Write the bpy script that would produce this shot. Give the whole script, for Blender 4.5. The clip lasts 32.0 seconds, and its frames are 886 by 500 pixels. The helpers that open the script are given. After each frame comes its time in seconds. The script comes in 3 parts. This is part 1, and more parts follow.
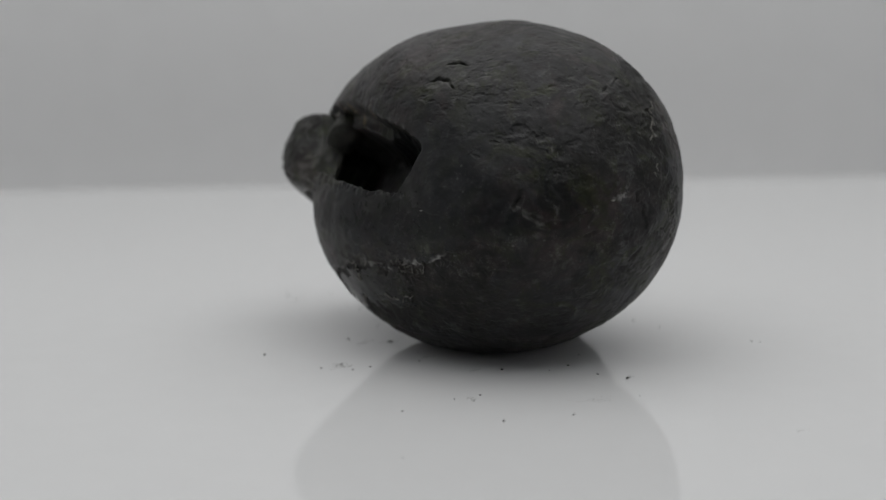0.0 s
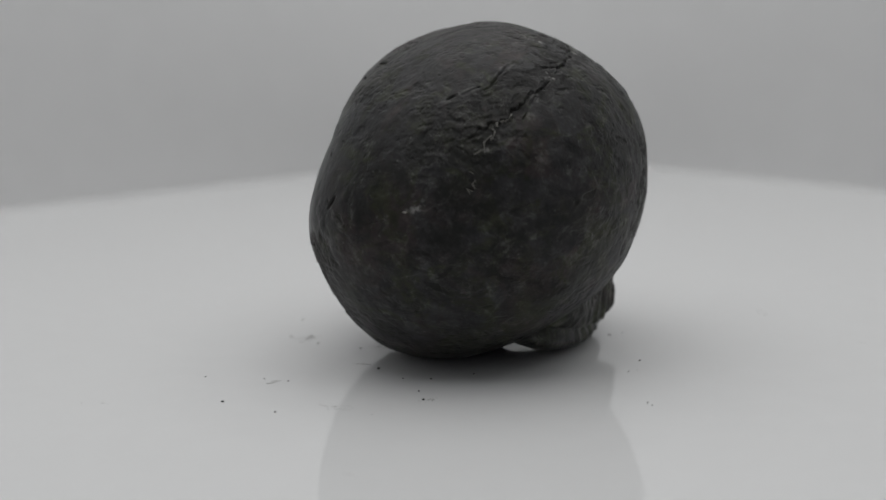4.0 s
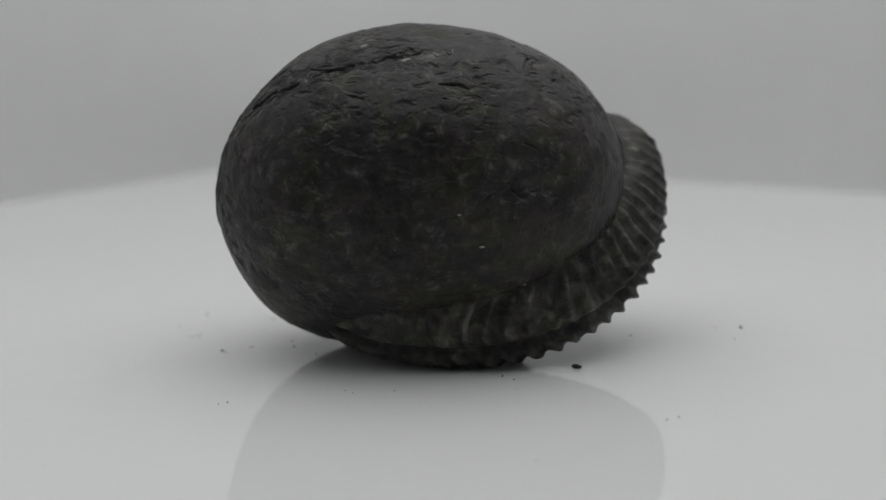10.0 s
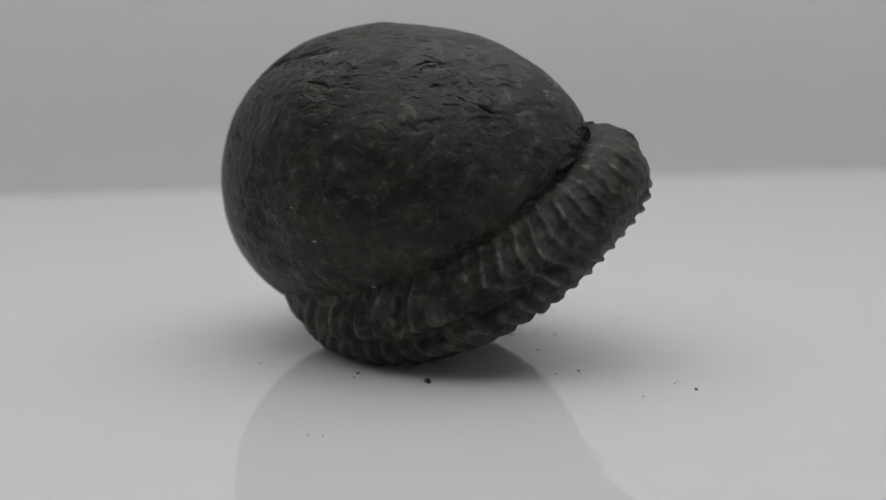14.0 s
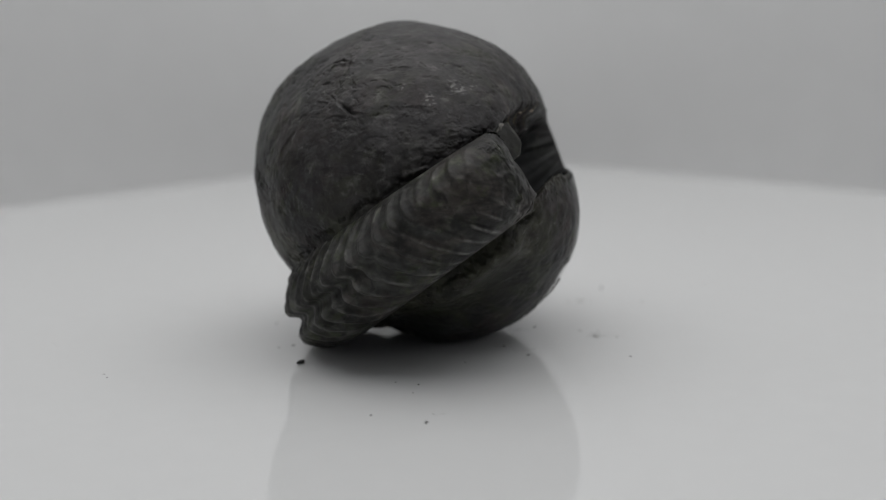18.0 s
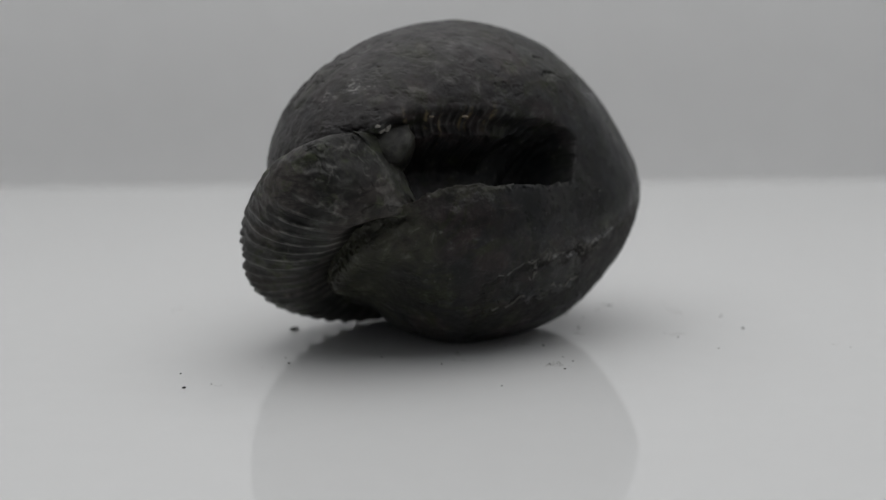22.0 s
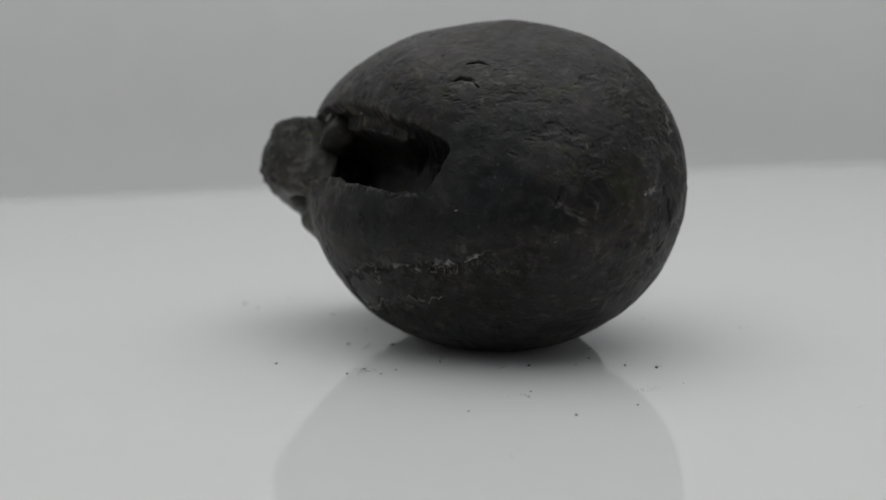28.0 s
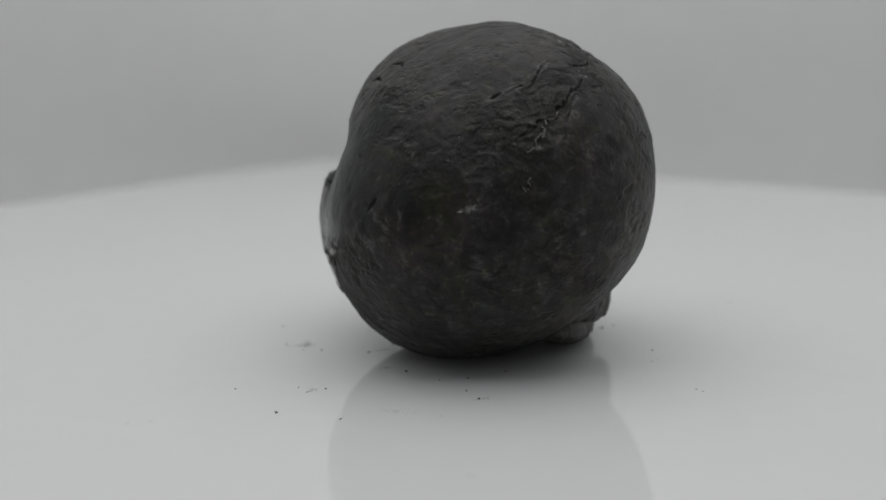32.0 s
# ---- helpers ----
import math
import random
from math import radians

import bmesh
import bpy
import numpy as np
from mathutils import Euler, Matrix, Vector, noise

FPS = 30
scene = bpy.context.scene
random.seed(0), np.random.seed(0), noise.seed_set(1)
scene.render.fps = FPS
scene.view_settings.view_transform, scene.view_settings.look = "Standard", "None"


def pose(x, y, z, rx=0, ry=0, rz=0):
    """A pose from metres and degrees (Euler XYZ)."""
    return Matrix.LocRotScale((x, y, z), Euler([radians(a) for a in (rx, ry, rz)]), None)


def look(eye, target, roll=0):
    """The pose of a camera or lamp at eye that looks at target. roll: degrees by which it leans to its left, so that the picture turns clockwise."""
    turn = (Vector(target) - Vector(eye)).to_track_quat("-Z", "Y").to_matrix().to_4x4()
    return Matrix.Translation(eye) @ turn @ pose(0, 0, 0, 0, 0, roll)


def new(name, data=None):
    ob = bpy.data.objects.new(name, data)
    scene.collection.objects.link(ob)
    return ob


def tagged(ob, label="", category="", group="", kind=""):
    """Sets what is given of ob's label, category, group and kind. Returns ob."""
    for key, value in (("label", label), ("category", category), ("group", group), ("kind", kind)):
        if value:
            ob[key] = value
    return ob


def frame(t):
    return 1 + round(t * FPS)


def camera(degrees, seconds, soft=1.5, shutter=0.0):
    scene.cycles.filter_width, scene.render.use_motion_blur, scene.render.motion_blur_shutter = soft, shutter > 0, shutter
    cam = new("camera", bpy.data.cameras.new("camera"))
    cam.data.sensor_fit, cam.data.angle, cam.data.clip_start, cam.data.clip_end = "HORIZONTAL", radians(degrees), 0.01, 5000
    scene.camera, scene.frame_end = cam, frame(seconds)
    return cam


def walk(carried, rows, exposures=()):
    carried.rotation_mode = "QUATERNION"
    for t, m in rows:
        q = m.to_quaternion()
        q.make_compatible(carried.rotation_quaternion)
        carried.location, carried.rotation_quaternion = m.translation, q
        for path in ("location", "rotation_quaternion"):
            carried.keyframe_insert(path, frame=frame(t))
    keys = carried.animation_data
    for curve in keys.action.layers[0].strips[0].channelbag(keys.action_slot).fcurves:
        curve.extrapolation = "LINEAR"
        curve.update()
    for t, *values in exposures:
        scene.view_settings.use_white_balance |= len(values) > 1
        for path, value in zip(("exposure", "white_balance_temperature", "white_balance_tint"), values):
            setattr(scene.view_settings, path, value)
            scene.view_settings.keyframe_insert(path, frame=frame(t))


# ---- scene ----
# A dark fossil nodule on a square glossy plate that turns under the soft light of a white photo tent.
cam = camera(32.78, 32.0, soft=1.4)
EYE = Vector((0.0, -0.360, 0.08524))
TILT, PAN = radians(9.944), radians(-0.285)
AHEAD = Vector((math.sin(PAN) * math.cos(TILT), math.cos(PAN) * math.cos(TILT), -math.sin(TILT)))
STILL = look(EYE, EYE + AHEAD, -1.013)
walk(cam, [(0.0, STILL), (32.0, STILL)])
cam.data.dof.use_dof = True
cam.data.dof.focus_distance = 0.325
cam.data.dof.aperture_fstop = 9.5

TURN = 360.0 / 28.964  # degrees a second, clockwise from above

# ---- light ----
world = bpy.data.worlds.new("room")
scene.world = world
world.use_nodes = True
world.node_tree.nodes["Background"].inputs[0].default_value = (0.9, 0.95, 1.0, 1)
world.node_tree.nodes["Background"].inputs[1].default_value = 0.10


def area_lamp(name, eye, target, sx, sy, watts, colour):
    data = bpy.data.lights.new(name, "AREA")
    data.shape, data.size, data.size_y = "RECTANGLE", sx, sy
    data.energy, data.color = watts, colour
    ob = new(name, data)
    ob.matrix_world = look(eye, target)
    return ob


area_lamp("tent_light", (0, 0.02, 0.585), (0, 0.021, 0), 0.95, 0.85, 2.80, (1.0, 0.996, 0.99))


# ---- materials ----
def nodes_of(name):
    m = bpy.data.materials.new(name)
    m.use_nodes = True
    return m, m.node_tree.nodes, m.node_tree.links, m.node_tree.nodes["Principled BSDF"]


def plain(name, colour, rough, scale=300.0, amount=0.06, bump=0.05, spec=0.5):
    """A nearly plain surface with a faint mottling at two scales and fine relief."""
    m, n, l, b = nodes_of(name)
    co = n.new("ShaderNodeTexCoord")
    fine, coarse = n.new("ShaderNodeTexNoise"), n.new("ShaderNodeTexNoise")
    fine.inputs["Scale"].default_value, coarse.inputs["Scale"].default_value = scale, scale / 30
    add = n.new("ShaderNodeMath")
    add.operation = "ADD"
    ramp = n.new("ShaderNodeMapRange")
    ramp.inputs[1].default_value, ramp.inputs[2].default_value = 0.6, 1.4
    ramp.inputs[3].default_value, ramp.inputs[4].default_value = 1 - amount, 1 + amount
    mul = n.new("ShaderNodeVectorMath")
    mul.operation = "SCALE"
    mul.inputs[0].default_value = colour
    bp = n.new("ShaderNodeBump")
    bp.inputs["Strength"].default_value, bp.inputs["Distance"].default_value = bump, 0.0005
    for t in (fine, coarse):
        l.new(co.outputs["Object"], t.inputs["Vector"])
    l.new(fine.outputs["Fac"], add.inputs[0])
    l.new(coarse.outputs["Fac"], add.inputs[1])
    l.new(add.outputs[0], ramp.inputs[0])
    l.new(ramp.outputs[0], mul.inputs["Scale"])
    l.new(mul.outputs[0], b.inputs["Base Color"])
    l.new(fine.outputs["Fac"], bp.inputs["Height"])
    l.new(bp.outputs[0], b.inputs["Normal"])
    b.inputs["Roughness"].default_value = rough
    b.inputs["Specular IOR Level"].default_value = spec
    return m


def stone(name, dark, light, brown, green, pale, olive=(0.0290, 0.0300, 0.0170), sheen=0.27):
    """Dark fine-grained stone. The mesh tells where the rough matrix is laid bare and where edges are rubbed pale."""
    m, n, l, b = nodes_of(name)
    co = n.new("ShaderNodeTexCoord")

    def noise_tex(scale, detail, rough=0.6, distort=0.0, turn=None, stretch=(1, 1, 1)):
        t = n.new("ShaderNodeTexNoise")
        t.inputs["Scale"].default_value, t.inputs["Detail"].default_value = scale, detail
        t.inputs["Roughness"].default_value, t.inputs["Distortion"].default_value = rough, distort
        source = co.outputs["Object"]
        if turn:
            mp = n.new("ShaderNodeMapping")
            mp.inputs["Rotation"].default_value, mp.inputs["Scale"].default_value = turn, stretch
            l.new(source, mp.inputs["Vector"])
            source = mp.outputs[0]
        l.new(source, t.inputs["Vector"])
        return t.outputs["Fac"]

    def span(fac, lo, hi, a=0.0, z=1.0):
        r = n.new("ShaderNodeMapRange")
        r.interpolation_type = "SMOOTHSTEP"
        for i, v in zip((1, 2, 3, 4), (lo, hi, a, z)):
            r.inputs[i].default_value = v
        l.new(fac, r.inputs[0])
        return r.outputs[0]

    def calc(op, a, c):
        x = n.new("ShaderNodeMath")
        x.operation = op
        for slot, v in ((0, a), (1, c)):
            if isinstance(v, (int, float)):
                x.inputs[slot].default_value = v
            else:
                l.new(v, x.inputs[slot])
        return x.outputs[0]

    def mix(fac, a, c):
        x = n.new("ShaderNodeMix")
        x.data_type = "RGBA"
        l.new(fac, x.inputs[0])
        for slot, v in ((6, a), (7, c)):
            if isinstance(v, tuple):
                x.inputs[slot].default_value = (*v, 1)
            else:
                l.new(v, x.inputs[slot])
        return x.outputs[2]

    def mask(key):
        a = n.new("ShaderNodeAttribute")
        a.attribute_name = key
        return a.outputs["Fac"]

    matrix, wear = mask("matrix"), mask("wear")
    broad = noise_tex(38, 9, 0.68, 0.5)
    fine = noise_tex(300, 4, 0.58, 0.5)
    warm = noise_tex(46, 6, 0.65, 1.0, (0.4, 0.2, 1.1))
    mossy = noise_tex(105, 7, 0.72, 1.0, (1.4, 0.9, 0.1))
    blot = noise_tex(105, 7, 0.68, 1.6)
    scuff = noise_tex(240, 8, 0.74, 0.3, (0.5, 0.3, 0.6), (0.8, 0.8, 1.7))
    smear = noise_tex(70, 9, 0.75, 1.2, (0.1, 0.7, 0.3), (0.6, 1.0, 1.9))
    grain = noise_tex(1500, 5, 0.7)
    cloud = noise_tex(135, 6, 0.62, 0.8, (0.9, 0.1, 0.4))
    c = mix(span(broad, 0.43, 0.58), dark, light)
    c = mix(span(warm, 0.48, 0.58, 0.0, 0.62), c, brown)
    c = mix(span(mossy, 0.49, 0.59, 0.0, 0.75), c, green)
    c = mix(calc("MULTIPLY", matrix, span(fine, 0.3, 0.7, 0.9, 0.35)), c, (0.0085, 0.0082, 0.0072))
    c = mix(span(blot, 0.53, 0.60, 0.0, 0.75), c, (0.0075, 0.0075, 0.0073))
    skin = mask("skin")
    zone = calc("MULTIPLY", span(mossy, 0.40, 0.58, 0.15, 1.0), calc("SUBTRACT", 1.0, calc("MULTIPLY", skin, 0.75)))
    streak = noise_tex(58, 9, 0.74, 1.3, (0.25, 0.1, 0.5), (0.7, 0.7, 1.9))
    c = mix(calc("MULTIPLY", span(streak, 0.50, 0.58, 0.0, 0.72), calc("SUBTRACT", 1.0, skin)), c, (0.0068, 0.0064, 0.0060))
    c = mix(calc("MULTIPLY", mask("olive"), span(mossy, 0.36, 0.56, 0.35, 0.85)), c, olive)
    c = mix(calc("MULTIPLY", skin, 0.72), c, (0.0096, 0.0108, 0.0120))
    c = mix(calc("MULTIPLY", mask("dry"), span(smear, 0.35, 0.62, 0.15, 0.75)), c, (0.044, 0.040, 0.041))
    zone = calc("MULTIPLY", zone, calc("SUBTRACT", 1.0, calc("MULTIPLY", matrix, 0.7)))
    c = mix(calc("MULTIPLY", zone, span(fine, 0.56, 0.72, 0.0, 0.22)), c, pale)
    c = mix(calc("MULTIPLY", zone, span(scuff, 0.57, 0.72, 0.0, 0.3)), c, pale)
    c = mix(span(smear, 0.56, 0.74, 0.0, 0.22), c, pale)
    specks = n.new("ShaderNodeTexVoronoi")
    specks.inputs["Scale"].default_value = 430
    l.new(co.outputs["Object"], specks.inputs["Vector"])
    dots = n.new("ShaderNodeTexVoronoi")
    dots.inputs["Scale"].default_value = 260
    l.new(co.outputs["Object"], dots.inputs["Vector"])
    c = mix(calc("MULTIPLY", span(specks.outputs["Distance"], 0.06, 0.20, 0.22, 0.0), span(blot, 0.50, 0.42)), c, pale)
    c = mix(calc("MULTIPLY", span(dots.outputs["Distance"], 0.05, 0.20, 0.4, 0.0), span(warm, 0.46, 0.54)), c, (0.008, 0.008, 0.008))
    c = mix(calc("MULTIPLY", wear, span(fine, 0.34, 0.6, 0.1, 1.0)), c, pale)
    c = mix(span(grain, 0.55, 0.70, 0.0, 0.1), c, pale)
    uneven = n.new("ShaderNodeVectorMath")
    uneven.operation = "SCALE"
    l.new(c, uneven.inputs[0])
    l.new(calc("MULTIPLY", span(fine, 0.34, 0.66, 0.70, 1.32), span(cloud, 0.32, 0.68, 0.76, 1.25)), uneven.inputs["Scale"])
    c = mix(mask("ochre"), uneven.outputs[0], (0.17, 0.135, 0.075))
    l.new(c, b.inputs["Base Color"])
    gloss = mask("gloss")
    dull = calc("ADD", span(broad, 0.3, 0.7, 0.38, 0.52), calc("MULTIPLY", matrix, 0.18))
    l.new(calc("SUBTRACT", dull, calc("MULTIPLY", gloss, 0.33)), b.inputs["Roughness"])
    height = calc("ADD", calc("MULTIPLY", fine, 1.0), calc("MULTIPLY", grain, 0.35))
    height = calc("ADD", height, calc("MULTIPLY", span(blot, 0.56, 0.64), -0.35))
    height = calc("ADD", height, calc("MULTIPLY", calc("MULTIPLY", scuff, matrix), 1.6))
    bp = n.new("ShaderNodeBump")
    bp.inputs["Distance"].default_value = 0.0003
    l.new(calc("SUBTRACT", 0.30, calc("MULTIPLY", gloss, 0.25)), bp.inputs["Strength"])
    l.new(height, bp.inputs["Height"])
    l.new(bp.outputs[0], b.inputs["Normal"])
    l.new(calc("SUBTRACT", sheen, calc("MULTIPLY", gloss, 0.06)), b.inputs["Specular IOR Level"])
    return m


M_NODULE = stone("nodule_stone", (0.0050, 0.0052, 0.0053), (0.0208, 0.0204, 0.0220), (0.030, 0.0195, 0.0186), (0.0168, 0.0200, 0.0064), (0.175, 0.172, 0.165))
M_WHORL = stone("whorl_stone", (0.0200, 0.0204, 0.0190), (0.053, 0.053, 0.0495), (0.053, 0.043, 0.039), (0.038, 0.045, 0.022), (0.165, 0.162, 0.150))
M_CHIP = stone("chip_stone", (0.013, 0.0127, 0.0112), (0.028, 0.0272, 0.0240), (0.029, 0.024, 0.020), (0.028, 0.029, 0.021), (0.10, 0.098, 0.092))
M_CALCITE = plain("calcite", (0.22, 0.21, 0.19), 0.6, 2500, 0.3, 0.4)
M_RUST = plain("rusty_stone", (0.12, 0.095, 0.07), 0.8, 2500, 0.4, 0.4)
M_VEIN = plain("vein_calcite", (0.13, 0.125, 0.112), 0.6, 2500, 0.5, 0.4)
M_CRUMB = plain("crumb_stone", (0.03, 0.03, 0.029), 0.7, 2500, 0.4, 0.5)
M_DUST = plain("stone_dust", (0.36, 0.36, 0.355), 0.9, 3000, 0.3, 0.3)
M_PLATE = plain("white_acrylic", (0.76, 0.765, 0.768), 0.022, 120, 0.012, 0.0, 0.22)
M_CLOTH = plain("white_tent_cloth", (0.77, 0.772, 0.775), 0.9, 60, 0.02, 0.08, 0.1)
M_BASE = plain("white_plastic", (0.7, 0.7, 0.7), 0.4)


# ---- mesh helpers ----
def part(name, bm, material, parent=None, label=""):
    me = bpy.data.meshes.new(name)
    bm.to_mesh(me)
    bm.free()
    me.materials.append(material)
    ob = new(name, me)
    ob.parent = parent
    return tagged(ob, label)


def sheet(name, verts, faces, material, parent=None, label="", smooth=True, masks=None):
    """A mesh from numpy arrays of corners and faces."""
    me = bpy.data.meshes.new(name)
    me.from_pydata(verts.tolist(), [], faces.tolist() if isinstance(faces, np.ndarray) else faces)
    if smooth:
        me.polygons.foreach_set("use_smooth", np.ones(len(me.polygons), bool))
    for key, values in (masks or {}).items():
        me.attributes.new(key, "FLOAT", "POINT").data.foreach_set("value", np.ascontiguousarray(values, dtype=np.float32))
    me.materials.append(material)
    me.update()
    ob = new(name, me)
    ob.parent = parent
    return tagged(ob, label)


def box(bm, x0, y0, z0, x1, y1, z1, bevel=0.0):
    r = bmesh.ops.create_cube(bm, size=1)
    for v in r["verts"]:
        v.co = Vector(((x0 + x1) / 2 + v.co.x * (x1 - x0), (y0 + y1) / 2 + v.co.y * (y1 - y0), (z0 + z1) / 2 + v.co.z * (z1 - z0)))
    if bevel:
        es = list({e for v in r["verts"] for e in v.link_edges})
        bmesh.ops.bevel(bm, geom=es, offset=bevel, segments=3, affect="EDGES", profile=0.5)


def soft_noise(p):
    """Smooth noise of -1 to 1 at an array of places, one cell a unit."""
    f = np.floor(p)
    d = (p - f).astype(np.float32)
    d = d * d * (3 - 2 * d)
    corner = f.astype(np.int64).astype(np.uint32) * np.array((374761393, 668265263, 2147483647), np.uint32)
    step = (np.uint32(374761393), np.uint32(668265263), np.uint32(2147483647))
    x, y, z = ((corner[..., a], corner[..., a] + step[a]) for a in range(3))
    wx, wy, wz = ((1 - d[..., a], d[..., a]) for a in range(3))
    out = 0
    for a in (0, 1):
        for b in (0, 1):
            xy, w = x[a] + y[b], wx[a] * wy[b]
            for c in (0, 1):
                h = xy + z[c]
                h = (h ^ (h >> np.uint32(13))) * np.uint32(1274126177)
                out = out + w * wz[c] * ((h ^ (h >> np.uint32(16))) & np.uint32(0xFFFF)).astype(np.float32)
    return out.astype(float) * (2 / 65535.0) - 1


def rough_noise(p, octaves=4, gain=0.5):
    out, amp = 0, 1.0
    for o in range(octaves):
        out = out + amp * soft_noise(p * 2.03 ** o + 17.3 * o)
        amp *= gain
    return out


def smooth(x, lo, hi):
    t = np.clip((x - lo) / (hi - lo), 0, 1)
    return t * t * (3 - 2 * t)


# ---- the tent ----
def tent():
    bm = bmesh.new()
    box(bm, -0.62, -0.66, -0.075, 0.62, 0.50, -0.055)
    tagged(part("floor", bm, M_CLOTH), "white cloth floor of a photo tent", "floor", kind="structure")
    bm = bmesh.new()
    box(bm, -0.60, 0.44, -0.055, 0.60, 0.46, 0.62)
    tagged(part("backdrop", bm, M_CLOTH), "plain pale grey-white backdrop cloth, softly lit", "backdrop", kind="structure")
    for name, x in (("wall_west", -0.62), ("wall_east", 0.60)):
        bm = bmesh.new()
        box(bm, x, -0.66, -0.055, x + 0.02, 0.46, 0.62)
        tagged(part(name, bm, M_CLOTH), "white cloth side of a photo tent", "wall", kind="structure")
    bm = bmesh.new()
    box(bm, -0.62, -0.66, 0.62, 0.62, 0.46, 0.64)
    tagged(part("ceiling", bm, M_CLOTH), "white cloth roof of a photo tent", "ceiling", kind="structure")


tent()


def plate():
    """The square plate with rounded corners and edge."""
    half, corner, thick = 0.2975, 0.05, 0.006
    rim = []
    for cx, cy, a0 in ((1, 1, 0), (-1, 1, 90), (-1, -1, 180), (1, -1, 270)):
        for k in range(13):
            a = radians(a0 + k * 7.5)
            rim.append((cx * (half - corner) + corner * math.cos(a), cy * (half - corner) + corner * math.sin(a)))
    rings = []
    for inset, z in ((0.002, -thick), (0.0, -thick + 0.002), (0.0, -0.002), (0.0006, -0.0006), (0.002, 0.0)):
        k = (half - inset) / half
        rings.append([(x * k, y * k, z) for x, y in rim])
    n = len(rim)
    verts = [v for r in rings for v in r]
    faces = [tuple(range(n - 1, -1, -1)), tuple(range(4 * n, 5 * n))]
    for r in range(4):
        for i in range(n):
            j = (i + 1) % n
            faces.append((r * n + i, r * n + j, (r + 1) * n + j, (r + 1) * n + i))
    ob = sheet("turntable_plate", np.array(verts), faces, M_PLATE, None, "", False)
    return tagged(ob, "square glossy white acrylic plate with rounded corners, turning", "turntable plate")


PLATE = plate()


def turntable_base():
    bm = bmesh.new()
    bmesh.ops.create_cone(bm, cap_ends=True, segments=64, radius1=0.11, radius2=0.10, depth=0.049)
    bmesh.ops.translate(bm, vec=(0, 0, -0.0305), verts=bm.verts)
    bmesh.ops.bevel(bm, geom=[e for e in bm.edges if abs(e.verts[0].co.z - e.verts[1].co.z) < 1e-5], offset=0.003, segments=2, affect="EDGES")
    return tagged(part("turntable", bm, M_BASE), "low round white plastic turntable base under the plate", "turntable")


turntable_base()

# ---- the fossil ----
# Nodule: a swelling radius about CORE; one swelling for each of evenly spread directions (millimetres).
CORE = np.array((6.48, -1.08, 37.8)) / 1000
SWELL_BASE = 41.40
SWELLS = (
    0.19, -2.53, -3.54, 0.52, -0.42, 1.97, 0.58, -1.08, -1.90, 1.67, -0.39, -2.02, -1.43, 2.50, -1.01, 0.06,
    3.86, -5.67, 1.41, 3.28, -5.39, 1.10, 4.57, -2.36, -0.94, -3.80, 4.21, 0.75, -3.42, -0.07, 0.71, 5.56,
    2.40, -0.30, 1.75, 1.99, 4.61, 0.37, 1.73, 1.05, 0.75, -1.76, 1.48, -2.89, -0.15, -0.64, -2.33, 3.77,
    -0.19, -1.87, -0.93, 0.46, 3.26, -0.88, 0.47, -3.17, -1.15, 1.99, -0.71, -0.65, -1.89, -0.39, -1.46, -0.72,
)
# Plane and centre of the coiled shell that the nodule encloses.
COIL_N = np.array((0.51825, 0.29369, 0.80322))
COIL_A = np.array((-0.78101, -0.22018, 0.58443))
COIL_B = np.array((-0.34849, 0.93020, -0.11527))
COIL_C = np.array((-9.98, 0.34, 37.71)) / 1000
UNIT = 0.36

TOP_CRACKS = (
    ((-119, 47), (-111, 49), (-106, 48), (-100, 43)),
    ((-109, 55), (-101, 57), (-94, 54)),
    ((83, 46), (88, 48), (96, 47)),
    ((-47, 31), (-41, 32), (-35, 35)),
    ((8, 33), (14, 32)),
    ((38, 38), (45, 38), (51, 36)),
    ((40, 33), (46, 32), (51, 33)),
    ((92, 35), (97, 33), (104, 29), (113, 25)),
    ((92, 38), (88, 37)),
)
FAINT_CRACKS = (
    ((-20, 41), (-8, 40), (2, 42), (10, 46)),
    ((-46, 27), (-34, 33), (-26, 40), (-17, 45)),
    ((-14, 52), (2, 58), (20, 58)),
)
FLANK_CRACKS = (
    ((-80, 2), (-78, 0), (-74, -2), (-67, -2), (-61, 0)),
    ((-32, -17), (-40, -20)),
    ((-45, 16), (-36, 21), (-27, 24)),
    ((-24, 24), (-16, 33), (-7, 39)),
    ((53, 10), (61, 6)),
    ((61, 6), (75, 3)),
    ((-19, -27), (5, -36), (39, -44)),
    ((-34, -8), (-29, -5)),
    ((-140, 1), (-124, 7)),
)
NOTCHES = (
    ((113, -4), (118, -3), (125, -1)),
)
# Lines where a broken layer ends, the higher side first seen on the left of the line's run.
STEPS = (
    ((-39, 20), (-30, 24), (-20, 31), (-11, 37)),
    ((-11, 37), (0, 42), (8, 45), (25, 51), (40, 54)),
    ((14, 33), (3, 36), (-6, 40)),
    ((84, 45), (89, 47), (96, 47)),
    ((112, 24), (106, 28), (101, 31), (98, 35), (97, 39)),
    ((75, 3), (68, 5), (61, 4), (54, 10)),
    ((43, -1), (48, 3), (59, 9)),
    ((59, 43), (44, 43)),
    ((51, 34), (39, 33)),
    ((110, 29), (104, 37), (93, 46)),
    ((122, 16), (120, 8), (118, 1)),
    ((18, 50), (28, 54)),
    ((-47, 3), (-45, -2), (-41, -8)),
)
